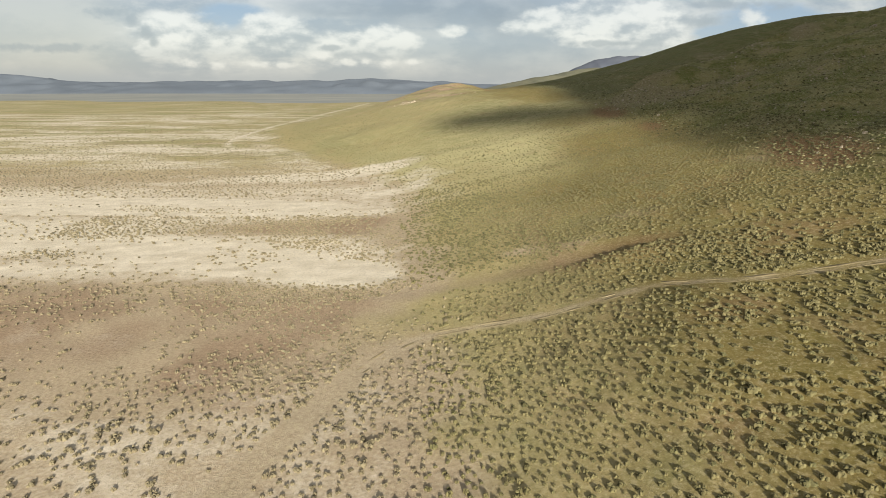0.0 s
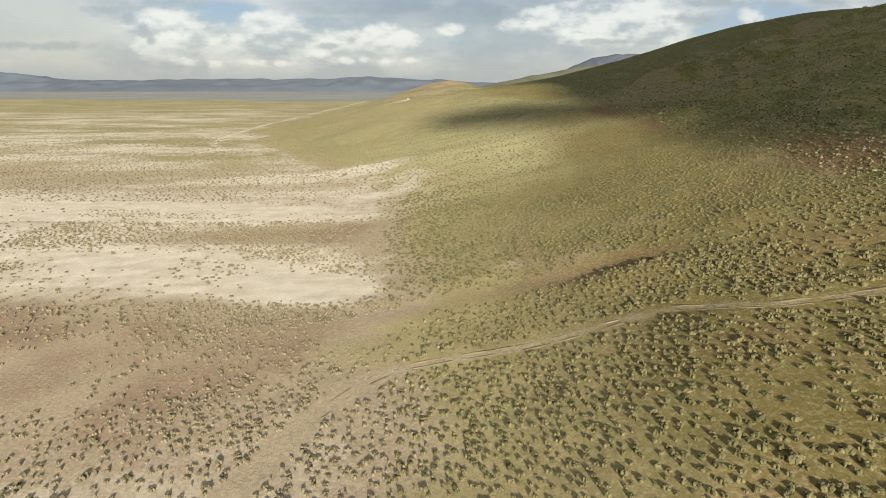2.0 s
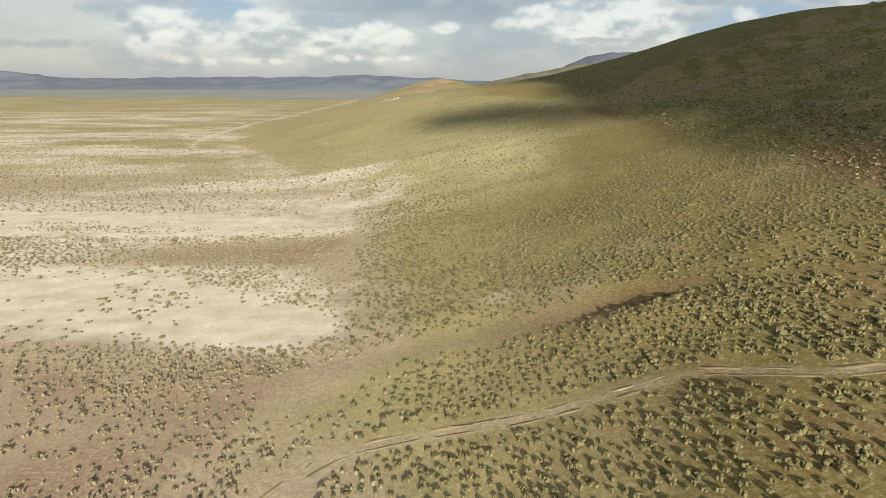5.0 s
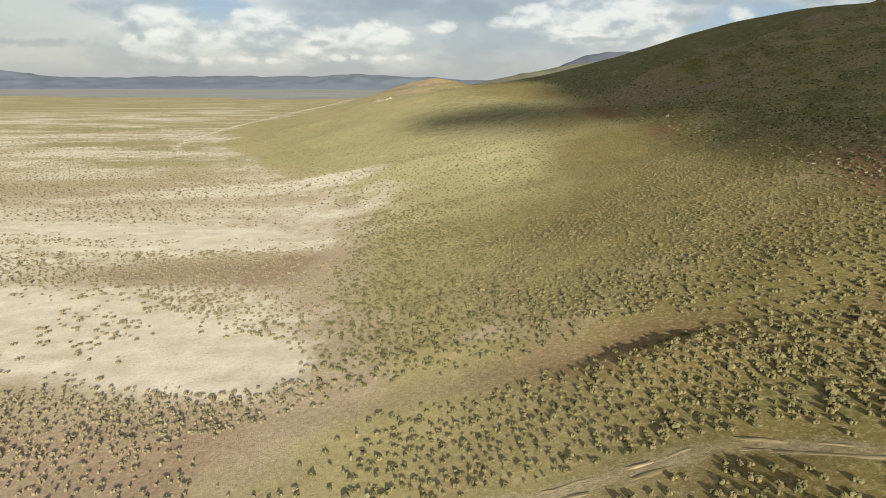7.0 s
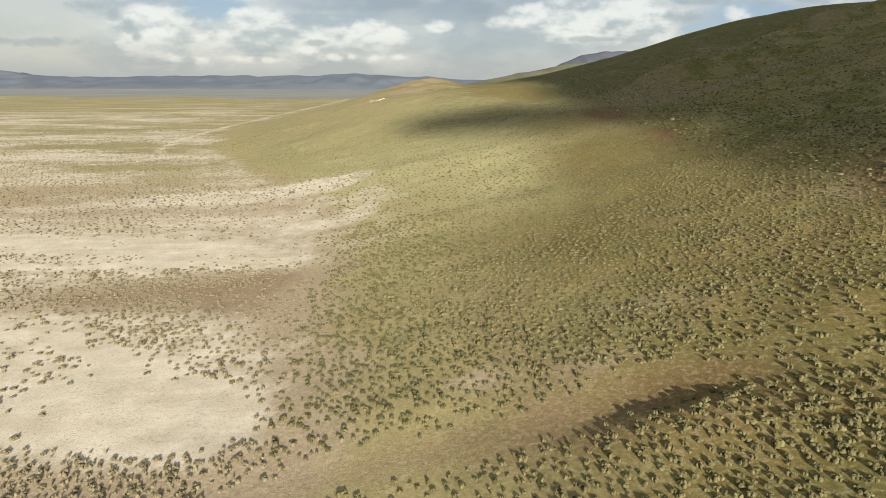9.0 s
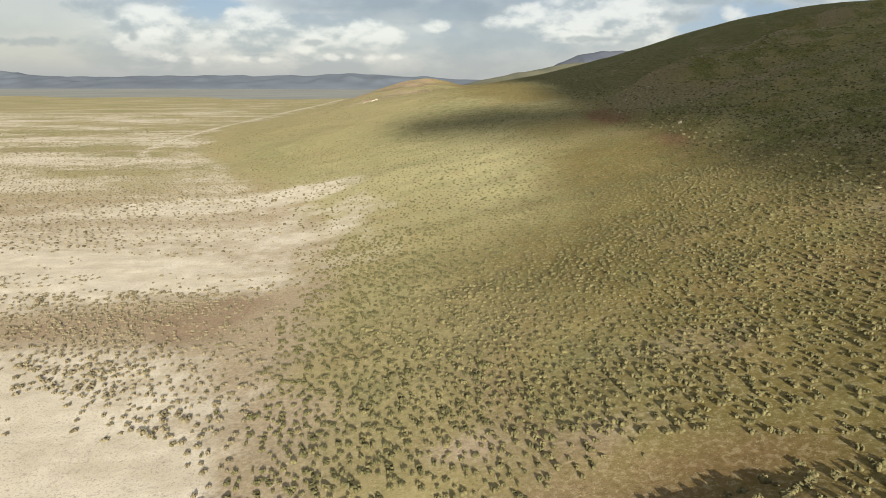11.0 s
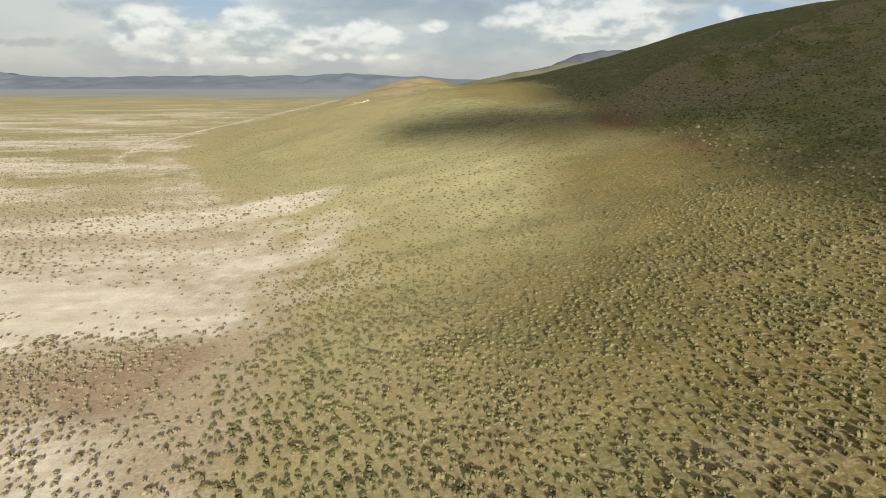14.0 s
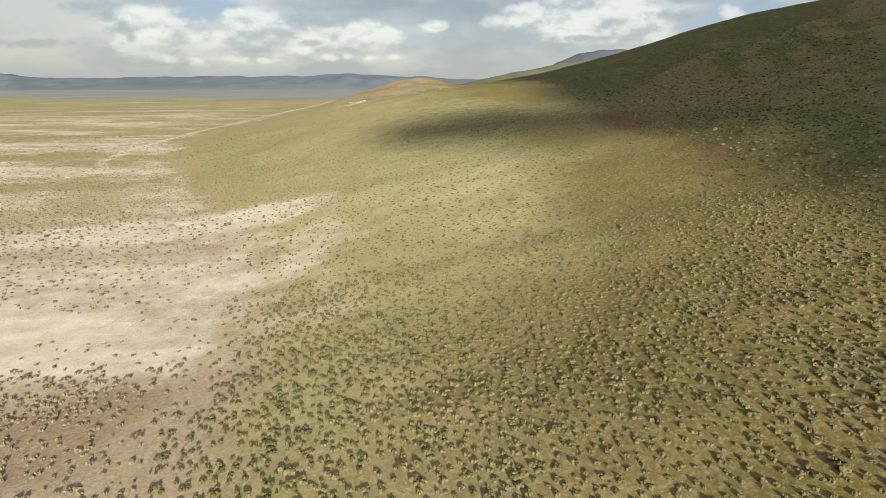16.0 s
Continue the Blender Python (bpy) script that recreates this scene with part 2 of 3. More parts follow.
GROUND = ground_material()
SAGE = leaf_material("sage_leaves", (0.052, 0.047, 0.019), (0.168, 0.15, 0.069), (0.178, 0.152, 0.072))
GREASEWOOD = leaf_material("greasewood_leaves", (0.06, 0.051, 0.028), (0.205, 0.176, 0.106), (0.225, 0.186, 0.112))
GREEN_BRUSH = leaf_material("green_brush_leaves", (0.042, 0.042, 0.017), (0.130, 0.122, 0.054), (0.148, 0.129, 0.060))
PALE_SAGE = leaf_material("pale_sage_leaves", (0.115, 0.115, 0.048), (0.29, 0.272, 0.14), (0.3, 0.27, 0.14))
TWIG = plain_material("grey_twigs", (0.10, 0.08, 0.055), (0.20, 0.165, 0.12), 9.0)
STONE = plain_material("pale_stone", (0.27, 0.22, 0.15), (0.48, 0.42, 0.32), 3.0)
RUT = plain_material("rutted_dirt", (0.235, 0.185, 0.098), (0.315, 0.255, 0.145), 2.2)
CLOUD = plain_material("cloud_vapour", (0.80, 0.80, 0.80), (0.86, 0.86, 0.86), 0.01)


# The lie of the land: a flat playa, an alluvial fan that rises to the right, a rocky spur, a knoll and the long hill behind.
FOOT_Y = (-300, 0, 60, 115, 150, 190, 222, 300, 360, 450, 520, 600, 700, 900, 1300, 5000)
FOOT_X = (2, 0, -2, -8, -12, -24, -38, -78, -95, -114, -106, -60, 20, 110, 240, 900)
HILL_X = (2, 0, -2, -8, -10, -14, -18, -32, -44, -58, -62, -30, 30, 110, 240, 900)
RISE = 0.22
SPUR, DRAW = 0.045, 8.5


def soft(v, s):
    return s * np.logaddexp(0.0, v / s)


def step(a, b, v):
    u = np.clip((v - a) / (b - a), 0.0, 1.0)
    return u * u * (3 - 2 * u)


def bell(x, y, cx, cy, sx, sy, turn=0.0):
    c, s = np.cos(turn), np.sin(turn)
    u, v = (x - cx) * c + (y - cy) * s, (y - cy) * c - (x - cx) * s
    return np.exp(-0.5 * ((u / sx) ** 2 + (v / sy) ** 2))


def lattice(i, j, seed):
    h = (i.astype(np.int64) * 374761393 + j.astype(np.int64) * 668265263 + seed * 974711) & 0x7FFFFFFF
    h = ((h ^ (h >> 13)) * 1274126177) & 0x7FFFFFFF
    return ((h ^ (h >> 16)) & 0xFFFF) / 65535.0


def wave(x, y, size, seed):
    """Smooth noise from -1 to 1 with bumps of that many metres."""
    u, v = x / size, y / size
    i, j = np.floor(u), np.floor(v)
    a, b = u - i, v - j
    a, b = a * a * (3 - 2 * a), b * b * (3 - 2 * b)
    low = lattice(i, j, seed) * (1 - a) + lattice(i + 1, j, seed) * a
    high = lattice(i, j + 1, seed) * (1 - a) + lattice(i + 1, j + 1, seed) * a
    return (low * (1 - b) + high * b) * 2 - 1


def foot(y):
    return sum(np.interp(y + d, FOOT_Y, FOOT_X) for d in (-24, -12, 0, 12, 24)) / 5


def land(x, y):
    x, y = np.asarray(x, float), np.asarray(y, float)
    up = x - foot(y)
    behind = sum(np.interp(y + d, FOOT_Y, HILL_X) for d in (-24, -12, 0, 12, 24)) / 5 - foot(y)
    tail = 1 - 0.75 * step(560, 900, y)
    z = RISE * soft(up - behind * step(10, 95, x), 5.0) * tail
    z = z - 0.4 * soft(z - 76, 4.0) - 0.4 * soft(z - 120, 8.0)
    # the spur, its toe and the draw behind it
    edge = 250 + 0.62 * (x - 66) + 10 * wave(x, y, 40, 5)
    spur = 1 - step(-6, 40, y - edge)
    z += spur * (SPUR * soft(x - 66, 3.0) + 1.8 * step(58, 70, x + 2.5 * wave(x, y, 14, 4)))
    z -= DRAW * np.exp(-0.5 * ((y - edge - 52) / 26) ** 2) * step(62, 130, x) * (1 - 0.6 * step(200, 320, x))
    crest = edge - 10 - 6 * wave(x, y, 25, 11)
    z += (4.6 + 1.6 * step(120, 200, x)) * np.exp(-0.5 * ((y - crest) / 11) ** 2) * step(64, 92, x)
    gully = np.abs(wave(x * 0.35, y, 26, 6))
    z -= 3.2 * (1 - gully) ** 2 * spur * step(66, 100, x)
    z += 5.0 * bell(x, y, 215, 500, 40, 70)
    # the knoll and its nose toward the flat
    z += 4.6 * bell(x, y, 0, 474, 24, 36) + 0.9 * bell(x, y, 0, 460, 40, 50) * wave(x, y, 11, 14) + 1.0 * bell(x, y, -22, 372, 14, 30)
    z -= 3.0 * bell(x, y, 46, 480, 18, 60) + 4.0 * bell(x, y, 30, 455, 16, 60)
    z += 4.5 * bell(x, y, 285, 500, 55, 70) - 8.0 * bell(x, y, 256, 362, 55, 40)
    # the mound by the track and the shallow wash past it
    z += 1.0 * bell(x, y, 24, 48, 9, 12) - 0.5 * bell(x, y, 9, 62, 6, 12)
    # the cut bank where the wash runs past the mound
    z += 0.7 * bell(x, y, 24, 75.5, 3.6, 2.6) * (1 - step(-0.8, 0.8, y - 78.2 + 0.02 * (x - 24) ** 2 - 0.7 * wave(x, y, 3.0, 12))) - 0.2 * bell(x, y, 20, 80.2, 11, 2.2, 0.06)
    hill = step(2, 25, up)
    z += hill * (0.55 * wave(x, y, 31, 1) + 0.25 * wave(x, y, 11, 2)) + (0.06 + 0.06 * hill) * wave(x, y, 3.7, 3)
    z += spur * step(66, 84, x) * (1.9 * wave(x * 0.6, y, 9, 9) + 1.1 * wave(x * 0.7, y, 4.5, 10))
    z += step(500, 1500, y) * step(0, 300, up) * 5 * wave(x, y, 160, 8)
    return z


# ---- the land ----
def mesh_object(name, verts, faces, mat, smooth=True, parent=None, scale=None):
    """One mesh object from arrays of places, in units of the plan, and of triangles or quads. The parts of a shrub are scaled with it."""
    me = bpy.data.meshes.new(name)
    verts, faces = np.asarray(verts, np.float32) * (scale or UNIT), np.asarray(faces, np.int32)
    count, size = faces.shape
    me.vertices.add(len(verts))
    me.vertices.foreach_set("co", verts.ravel())
    me.loops.add(count * size)
    me.loops.foreach_set("vertex_index", faces.ravel())
    me.polygons.add(count)
    me.polygons.foreach_set("loop_start", np.arange(0, count * size, size, dtype=np.int32))
    me.polygons.foreach_set("use_smooth", np.full(count, smooth))
    me.update(calc_edges=True)
    me.materials.append(mat)
    ob = new(name, me)
    ob.parent = parent
    return ob


def grid_faces(rows, cols):
    i = np.arange(rows * cols).reshape(rows, cols)
    return np.stack([i[:-1, :-1], i[:-1, 1:], i[1:, 1:], i[1:, :-1]], -1).reshape(-1, 4)


def spread(parts):
    """Grid lines: stretches of (start, end, pitch)."""
    return np.unique(np.concatenate([np.linspace(a, b, max(2, round((b - a) / p) + 1)) for a, b, p in parts]).round(3))


def line_gap(x, y, pts):
    """Distance from each place to a chain of points."""
    best = np.full(np.shape(x), 1e9)
    for (ax, ay), (bx, by) in zip(pts[:-1], pts[1:]):
        dx, dy = bx - ax, by - ay
        k = np.clip(((x - ax) * dx + (y - ay) * dy) / (dx * dx + dy * dy), 0, 1)
        best = np.minimum(best, np.hypot(x - ax - k * dx, y - ay - k * dy))
    return best


ROAD = ((-19, 26), (-14, 39), (-10.6, 48.5), (-8.6, 53.4), (-6.2, 57.6), (-3.4, 60.9), (0.6, 62.6), (6, 63.0), (12, 62.8), (18, 63.0), (22.9, 63.9), (25, 63.3), (27.4, 61.9), (30.2, 60.6), (34, 59.9), (45, 59.4), (62, 57), (95, 50))
FAR_TRACK = ((-92, 278), (-104, 296), (-112, 330), (-118, 392), (-121, 470), (-122, 575), (-124, 780), (-130, 1100))
WASH = ((-8, 72.8), (-1.5, 76.2), (5, 78), (11, 78.5), (17, 79.0), (24, 80.7), (30, 80.8), (40, 83), (52, 87))


def lobe(x, y, cx, cy, a, b, turn, edge=0.16):
    """A rounded patch with a ragged rim."""
    c, s = math.cos(turn), math.sin(turn)
    u, v = (x - cx) * c + (y - cy) * s, (y - cy) * c - (x - cx) * s
    r = (np.abs(u / a) ** 2.8 + np.abs(v / b) ** 2.8) ** (1 / 2.8) + 0.11 * wave(x * 0.6, y, 9, 26) + 0.09 * wave(x * 0.7, y, 3.5, 27)
    return 1 - step(1 - edge, 1 + edge, r)


def soils(x, y):
    """Shares of salt crust, red soil, grass, bare tan soil, stony soil and road at each place."""
    up = x - foot(y)
    w1, w2 = wave(x, y, 17, 21), wave(x, y, 6, 22)
    streak = wave(x * 0.4, y * 1.6, 14, 23) * 0.6 + wave(x * 0.3, y * 1.5, 6, 28) * 0.4
    flat = 1 - step(-9, 6, up + 3 * w1)
    salt = np.maximum(lobe(x, y, -72, 141, 53, 11, -0.06), lobe(x, y, -39, 96.5, 31, 14.5, -0.14, 0.40) * (0.72 + 0.25 * wave(x * 0.5, y, 8, 64) + 0.15 * w2 + 0.15 * step(-34, -22, x)))
    salt = np.maximum(salt, np.maximum(lobe(x, y, -75, 108, 30, 9, -0.1), lobe(x, y, -16, 87, 10.5, 7.5, 0.0, 0.5)))
    salt = np.maximum(salt, (0.74 + 0.25 * streak) * lobe(x, y, -42, 190, 36, 11, 0.30, 0.5))
    salt = np.maximum(salt, (0.72 + 0.35 * streak) * lobe(x, y, -118, 273, 40, 15, -0.12, 0.5))
    wide = 1 - step(-5, 12, up + 3 * w1)
    pale = wide * step(80, 125, y) * (1 - step(160, 190, y)) * (0.60 + 0.18 * streak) - 0.5 * bell(x, y, -26, 118.5, 16, 2.6, 0.15)
    pale = np.maximum(pale, flat * step(76, 90, y) * (1 - step(190, 235, y)) * (0.60 - 0.2 * step(150, 172, y) + 0.25 * streak - 0.5 * bell(x, y, -26, 118.5, 16, 2.6, 0.15)))
    pale = pale + flat * step(190, 235, y) * (0.40 + 0.22 * streak + 0.22 * wave(x * 0.5, y, 24, 62) + 0.14 * w2) + flat * (1 - step(60, 90, y)) * (0.36 - 0.32 * bell(x, y, -22, 61, 14, 8) + 0.16 * streak + 0.12 * w2 + 0.1 * bell(x, y, -20, 41, 16, 7))
    pale = pale - 0.5 * bell(x, y, -18, 119, 10, 5)
    salt = np.maximum(salt, pale * (1 - 0.3 * step(400, 900, y)))
    salt = np.maximum(salt, (0.66 + 0.22 * w2) * np.exp(-0.5 * (line_gap(x, y, FAR_TRACK) / 2.4) ** 2))
    red = (0.62 + 0.4 * w2) * bell(x, y, -27, 53, 9, 5, -0.2) + (0.3 + 0.4 * w2) * bell(x, y, -45, 66, 14, 5) + 0.40 * bell(x, y, -24, 119.5, 16, 2.6, 0.18) + (0.5 + 0.4 * w2) * bell(x, y, -32, 73.5, 6, 2.4) + 0.42 * w1 * flat + 0.25 * w2 * flat + 0.26 * flat * (1 - step(74, 84, y)) * (1 - step(-14, -6, x)) + 0.20 * bell(x, y, -24, 60, 13, 9) + (0.85 + 0.3 * w2) * bell(x, y, -16.6, 121, 6, 2.4, 1.1) + 0.10 * flat * step(54, 62, y) * (1 - step(76, 84, y)) * (1 - step(-22, -12, x))
    red = red + 0.46 * step(0.0, 0.6, wave(x, y, 13, 34) + 0.4 * w2) * step(10, 22, up) * (1 - step(95, 125, y)) * (1 - 0.8 * np.exp(-0.5 * (line_gap(x, y, WASH) / 4.0) ** 2))
    red = red * (1 - 0.75 * step(0.6, 0.9, salt))
    red = red + 1.2 * bell(x, y, 65, 109, 3.5, 10) + 1.4 * bell(x, y, 58.5, 221, 3.6, 10) + 0.8 * bell(x, y, 58.5, 174, 2.8, 7) + 0.16 * step(62, 72, x) * step(0.3, 0.9, wave(x, y, 22, 29)) * (1 - step(260, 330, y))
    grass = 0.50 * step(105, 185, y) * (1 - 0.4 * step(225, 300, y)) * step(-4, 8, up) * (1 - 0.8 * step(14, 42, x)) + 0.22 * wave(x, y, 24, 24) + 0.2 * step(2, 12, up) * (1 - step(18, 44, x))
    grass = grass * (1 - 0.7 * step(54, 66, x)) + 0.75 * step(0, 40, y - 250 - 0.62 * (x - 66)) * step(50, 80, x) + (0.56 - 0.30 * streak) * flat * step(185, 260, y)
    grass = grass + 0.55 * bell(x, y, 38, 245, 26, 36)
    wash = np.exp(-0.5 * (line_gap(x, y, WASH) / 3.2) ** 2)
    knoll = np.maximum(bell(x, y, -2, 440, 34, 34), np.maximum(bell(x, y, -14, 380, 13, 16), bell(x, y, 8, 380, 9, 14)))
    red = red - 0.45 * bell(x, y, -3, 67, 7, 6) + (0.50 + 0.6 * w2 + 0.3 * w1) * knoll + 0.46 * np.exp(-0.5 * (line_gap(x, y, WASH) / 2.8) ** 2) * (1 - step(26, 40, x))
    bare = 0.10 * wash * (1 - step(4, 14, x)) + 0.9 * (1 - step(-3, 12, up + 4 * w2)) * (1 - 0.7 * step(160, 240, y)) + 0.25 * step(6, 24, up) * step(0.1, 0.7, wave(x, y, 15, 36)) * (1 - step(120, 170, y))
    bare = bare + 0.7 * bell(x, y, 10.8, 87, 2.4, 1.3) + 0.35 * bell(x, y, 20, 86, 2.5, 1.2) + 0.5 * bell(x, y, 37, 124, 4, 2) + 0.6 * bell(x, y, -4.5, 135.6, 2.6, 0.8) + 0.25 * w2 * step(5, 30, up)
    bare = bare + 0.7 * bell(x, y, -21, 366, 4, 4) + 0.3 * bell(x, y, -8, 388, 20, 14) + 0.3 * wave(x, y, 12, 37) * step(330, 380, y)
    bare = bare - 0.55 * bell(x, y, -3, 67, 7, 6)
    spur = step(58, 70, x) * (1 - step(-8, 45, y - 250 - 0.62 * (x - 66)))
    stony = spur * (0.16 + 0.35 * w1 + 0.3 * wave(x, y, 45, 25)) + 0.45 * bell(x, y, 85, 205, 16, 22) + 0.5 * bell(x, y, 72, 232, 12, 14)
    stony = stony + (0.45 - 0.4 * w2) * knoll + 0.34 * np.exp(-0.5 * ((y - 240 - 0.62 * (x - 66)) / 6) ** 2) * step(62, 80, x) * (1 - step(150, 210, x)) * (1 + 0.6 * w2)
    salt = np.maximum(salt, (0.56 + 0.2 * w2 + 0.15 * w1) * bell(x, y, -15, 168, 15, 36, 0.25))
    gap = line_gap(x, y, ROAD)
    road = (0.60 - 0.14 * step(10, 30, x)) * np.exp(-0.5 * (gap / 0.85) ** 2) + 0.6 * np.exp(-0.5 * (gap / 3.4) ** 2) * (1 - step(-8, 2, x)) * (0.7 + 0.5 * w2)
    return [np.clip(q, 0, 1) for q in (salt, red, grass, bare, stony, road)]


def make_ground():
    xs = spread(((-4600, -1000, 120), (-1000, -300, 20), (-300, -120, 4), (-120, -60, 1.4), (-60, 80, 0.7), (80, 160, 1.4), (160, 400, 5), (400, 1000, 25), (1000, 4600, 150)))
    ys = spread(((-3000, -300, 150), (-300, 10, 15), (10, 30, 2), (30, 150, 0.7), (150, 260, 1.2), (260, 420, 2.2), (420, 700, 4.5), (700, 1400, 18), (1400, 4700, 90)))
    x, y = np.meshgrid(xs, ys)
    z = land(x, y)
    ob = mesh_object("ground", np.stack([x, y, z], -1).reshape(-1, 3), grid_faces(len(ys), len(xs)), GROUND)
    shares = soils(x.ravel(), y.ravel())
    for name, group in (("soil", shares[:3]), ("wear", shares[3:])):
        layer = ob.data.color_attributes.new(name, "FLOAT_COLOR", "POINT")
        layer.data.foreach_set("color", np.stack([*group, np.ones(x.size)], -1).astype(np.float32).ravel())
    return tagged(ob, "dry desert ground with salt flats, brown soil and a grassy hillside", "ground", kind="structure")


make_ground()


def smooth_chain(pts, pitch):
    p = np.array([pts[0], *pts, pts[-1]], float)
    out = []
    for a, b, c, d in zip(p[:-3], p[1:-2], p[2:-1], p[3:]):
        n = max(2, int(np.hypot(*(c - b)) / pitch))
        for k in np.arange(n) / n:
            out.append(0.5 * (2 * b + (c - a) * k + (2 * a - 5 * b + 4 * c - d) * k * k + (3 * b - a - 3 * c + d) * k ** 3))
    return np.array(out)


def make_road():
    """Two wheel ruts pressed into the slope, with the ground left standing between them."""
    line = smooth_chain(ROAD[2:], 0.6)
    way = np.gradient(line, axis=0)
    way /= np.linalg.norm(way, axis=1)[:, None]
    side = np.stack([way[:, 1], -way[:, 0]], -1)
    road = tagged(new("road"), "narrow dirt track of two pale wheel ruts with weeds between", "road", kind="structure")
    for k, middle in enumerate((-0.52, 0.52)):
        rows = []
        for a, h in ((-0.24, -0.09), (-0.15, -0.012), (0.0, -0.02), (0.15, -0.012), (0.24, -0.09)):
            wobble = 0.12 * wave(line[:, 0] * 3 + k * 7, line[:, 1] * 3 + 20 * a, 4, 40 + k) + 0.07 * wave(line[:, 0] + 30 * a, line[:, 1] + 9 * k, 0.9, 45)
            q = line + side * (middle + a + wobble)[:, None]
            rows.append(np.stack([q[:, 0], q[:, 1], land(q[:, 0], q[:, 1]) + h + 0.018 - 0.12 * (1 - step(-11, -8.5, q[:, 0])) + 0.018 * wave(q[:, 0], q[:, 1], 1.3, 52)], -1))
        mesh_object("wheel_rut", np.stack(rows, 1).reshape(-1, 3), grid_faces(len(line), 5), RUT, parent=road)


make_road()


# ---- brush ----
def dome(rng, cx, cy, r, h, sides=6):
    """One rounded clump of twigs."""
    verts = [(cx + r * q * np.cos(2 * np.pi * (k + 0.5 * level) / sides), cy + r * q * np.sin(2 * np.pi * (k + 0.5 * level) / sides), z * h)
             for level, (w, z) in enumerate(((0.92, -0.16), (0.80, 0.70))) for k, q in enumerate(w * rng.uniform(0.75, 1.2, sides))]
    verts = [(x, y, z * rng.uniform(0.85, 1.15)) for x, y, z in verts] + [(cx + rng.normal(0, 0.15 * r), cy + rng.normal(0, 0.15 * r), h)]
    tris = []
    for k in range(sides):
        a, b, c, d = k, (k + 1) % sides, sides + k, sides + (k + 1) % sides
        tris += [(a, b, c), (b, d, c), (c, d, 2 * sides)]
    return verts, tris


def tuft_bush(rng, domes, tufts, stems):
    """A desert shrub a unit wide: several rounded clumps set with leaf tufts, over a fan of stems. Gives leaf places, leaf triangles, stem places, stem triangles."""
    verts, tris, clumps = [], [], []
    for k in range(domes):
        turn, away = 2 * np.pi * (k + rng.uniform(-0.3, 0.3)) / max(1, domes - 1), 0.0 if k == 0 else rng.uniform(0.22, 0.34)
        clump = (away * np.cos(turn), away * np.sin(turn), rng.uniform(0.20, 0.29), rng.uniform(0.36, 0.52) + (0.05 if k == 0 else 0.0))
        v, t = dome(rng, *clump, 6 if k == 0 else 5)
        tris += [tuple(len(verts) + i for i in tri) for tri in t]
        verts += v
        clumps.append(clump)
    for k in range(tufts):
        cx, cy, r, h = clumps[k % domes]
        turn, e = rng.uniform(0, 2 * np.pi), np.arcsin(rng.uniform(0.1, 1.0))
        out = np.array([np.cos(turn) * np.cos(e), np.sin(turn) * np.cos(e), np.sin(e)])
        base = np.array([cx, cy, 0.0]) + out * np.array([r, r, h]) * 0.92
        size = rng.uniform(0.06, 0.11)
        t1 = np.cross(out, rng.normal(size=3))
        t1 /= np.linalg.norm(t1)
        t2 = np.cross(out, t1)
        i = len(verts)
        verts += [base + t1 * size * 0.7, base - t1 * size * 0.5 + t2 * size * 0.6, base - t2 * size * 0.6, base + out * size * 0.9 + np.array([0, 0, size * 0.5])]
        tris += [(i, i + 1, i + 3), (i + 1, i + 2, i + 3), (i + 2, i, i + 3)]
    sv, st = [], []
    for k in range(stems):
        turn, lean = rng.uniform(0, 2 * np.pi), rng.uniform(0.1, 0.45)
        i, w = len(sv), 0.02
        for q in range(3):
            sv.append((w * np.cos(q * 2.1), w * np.sin(q * 2.1), -0.08))
        sv.append((np.cos(turn) * lean, np.sin(turn) * lean, rng.uniform(0.5, 0.72)))
        st += [(i, i + 1, i + 3), (i + 1, i + 2, i + 3), (i + 2, i, i + 3)]
    return np.array([tuple(p) for p in verts]), np.array(tris), np.array(sv).reshape(-1, 3), np.array(st).reshape(-1, 3)


def lump_bush(rng):
    """A small far shrub: one uneven clump."""
    v, t = dome(rng, 0.0, 0.0, 0.5, 0.6, 5)
    return np.array(v), np.array(t)


def planted(name, shapes, places, mat, label, category):
    """Many alike pieces in one object. Places: columns x, y, z, width, height, turn."""
    verts, faces, start = [], [], 0
    for k, (v, f) in enumerate(shapes):
        mine = places[k::len(shapes)]
        if not len(mine):
            continue
        c, s = np.cos(mine[:, 5])[:, None], np.sin(mine[:, 5])[:, None]
        x = (v[None, :, 0] * c - v[None, :, 1] * s) * mine[:, 3:4] + mine[:, 0:1]
        y = (v[None, :, 0] * s + v[None, :, 1] * c) * mine[:, 3:4] + mine[:, 1:2]
        z = v[None, :, 2] * mine[:, 4:5] + mine[:, 2:3]
        verts.append(np.stack([x, y, z], -1).reshape(-1, 3))
        faces.append((f[None] + (start + np.arange(len(mine)) * len(v))[:, None, None]).reshape(-1, 3))
        start += len(mine) * len(v)
    return tagged(mesh_object(name, np.concatenate(verts), np.concatenate(faces), mat, smooth=False), label, category, kind="stuff")


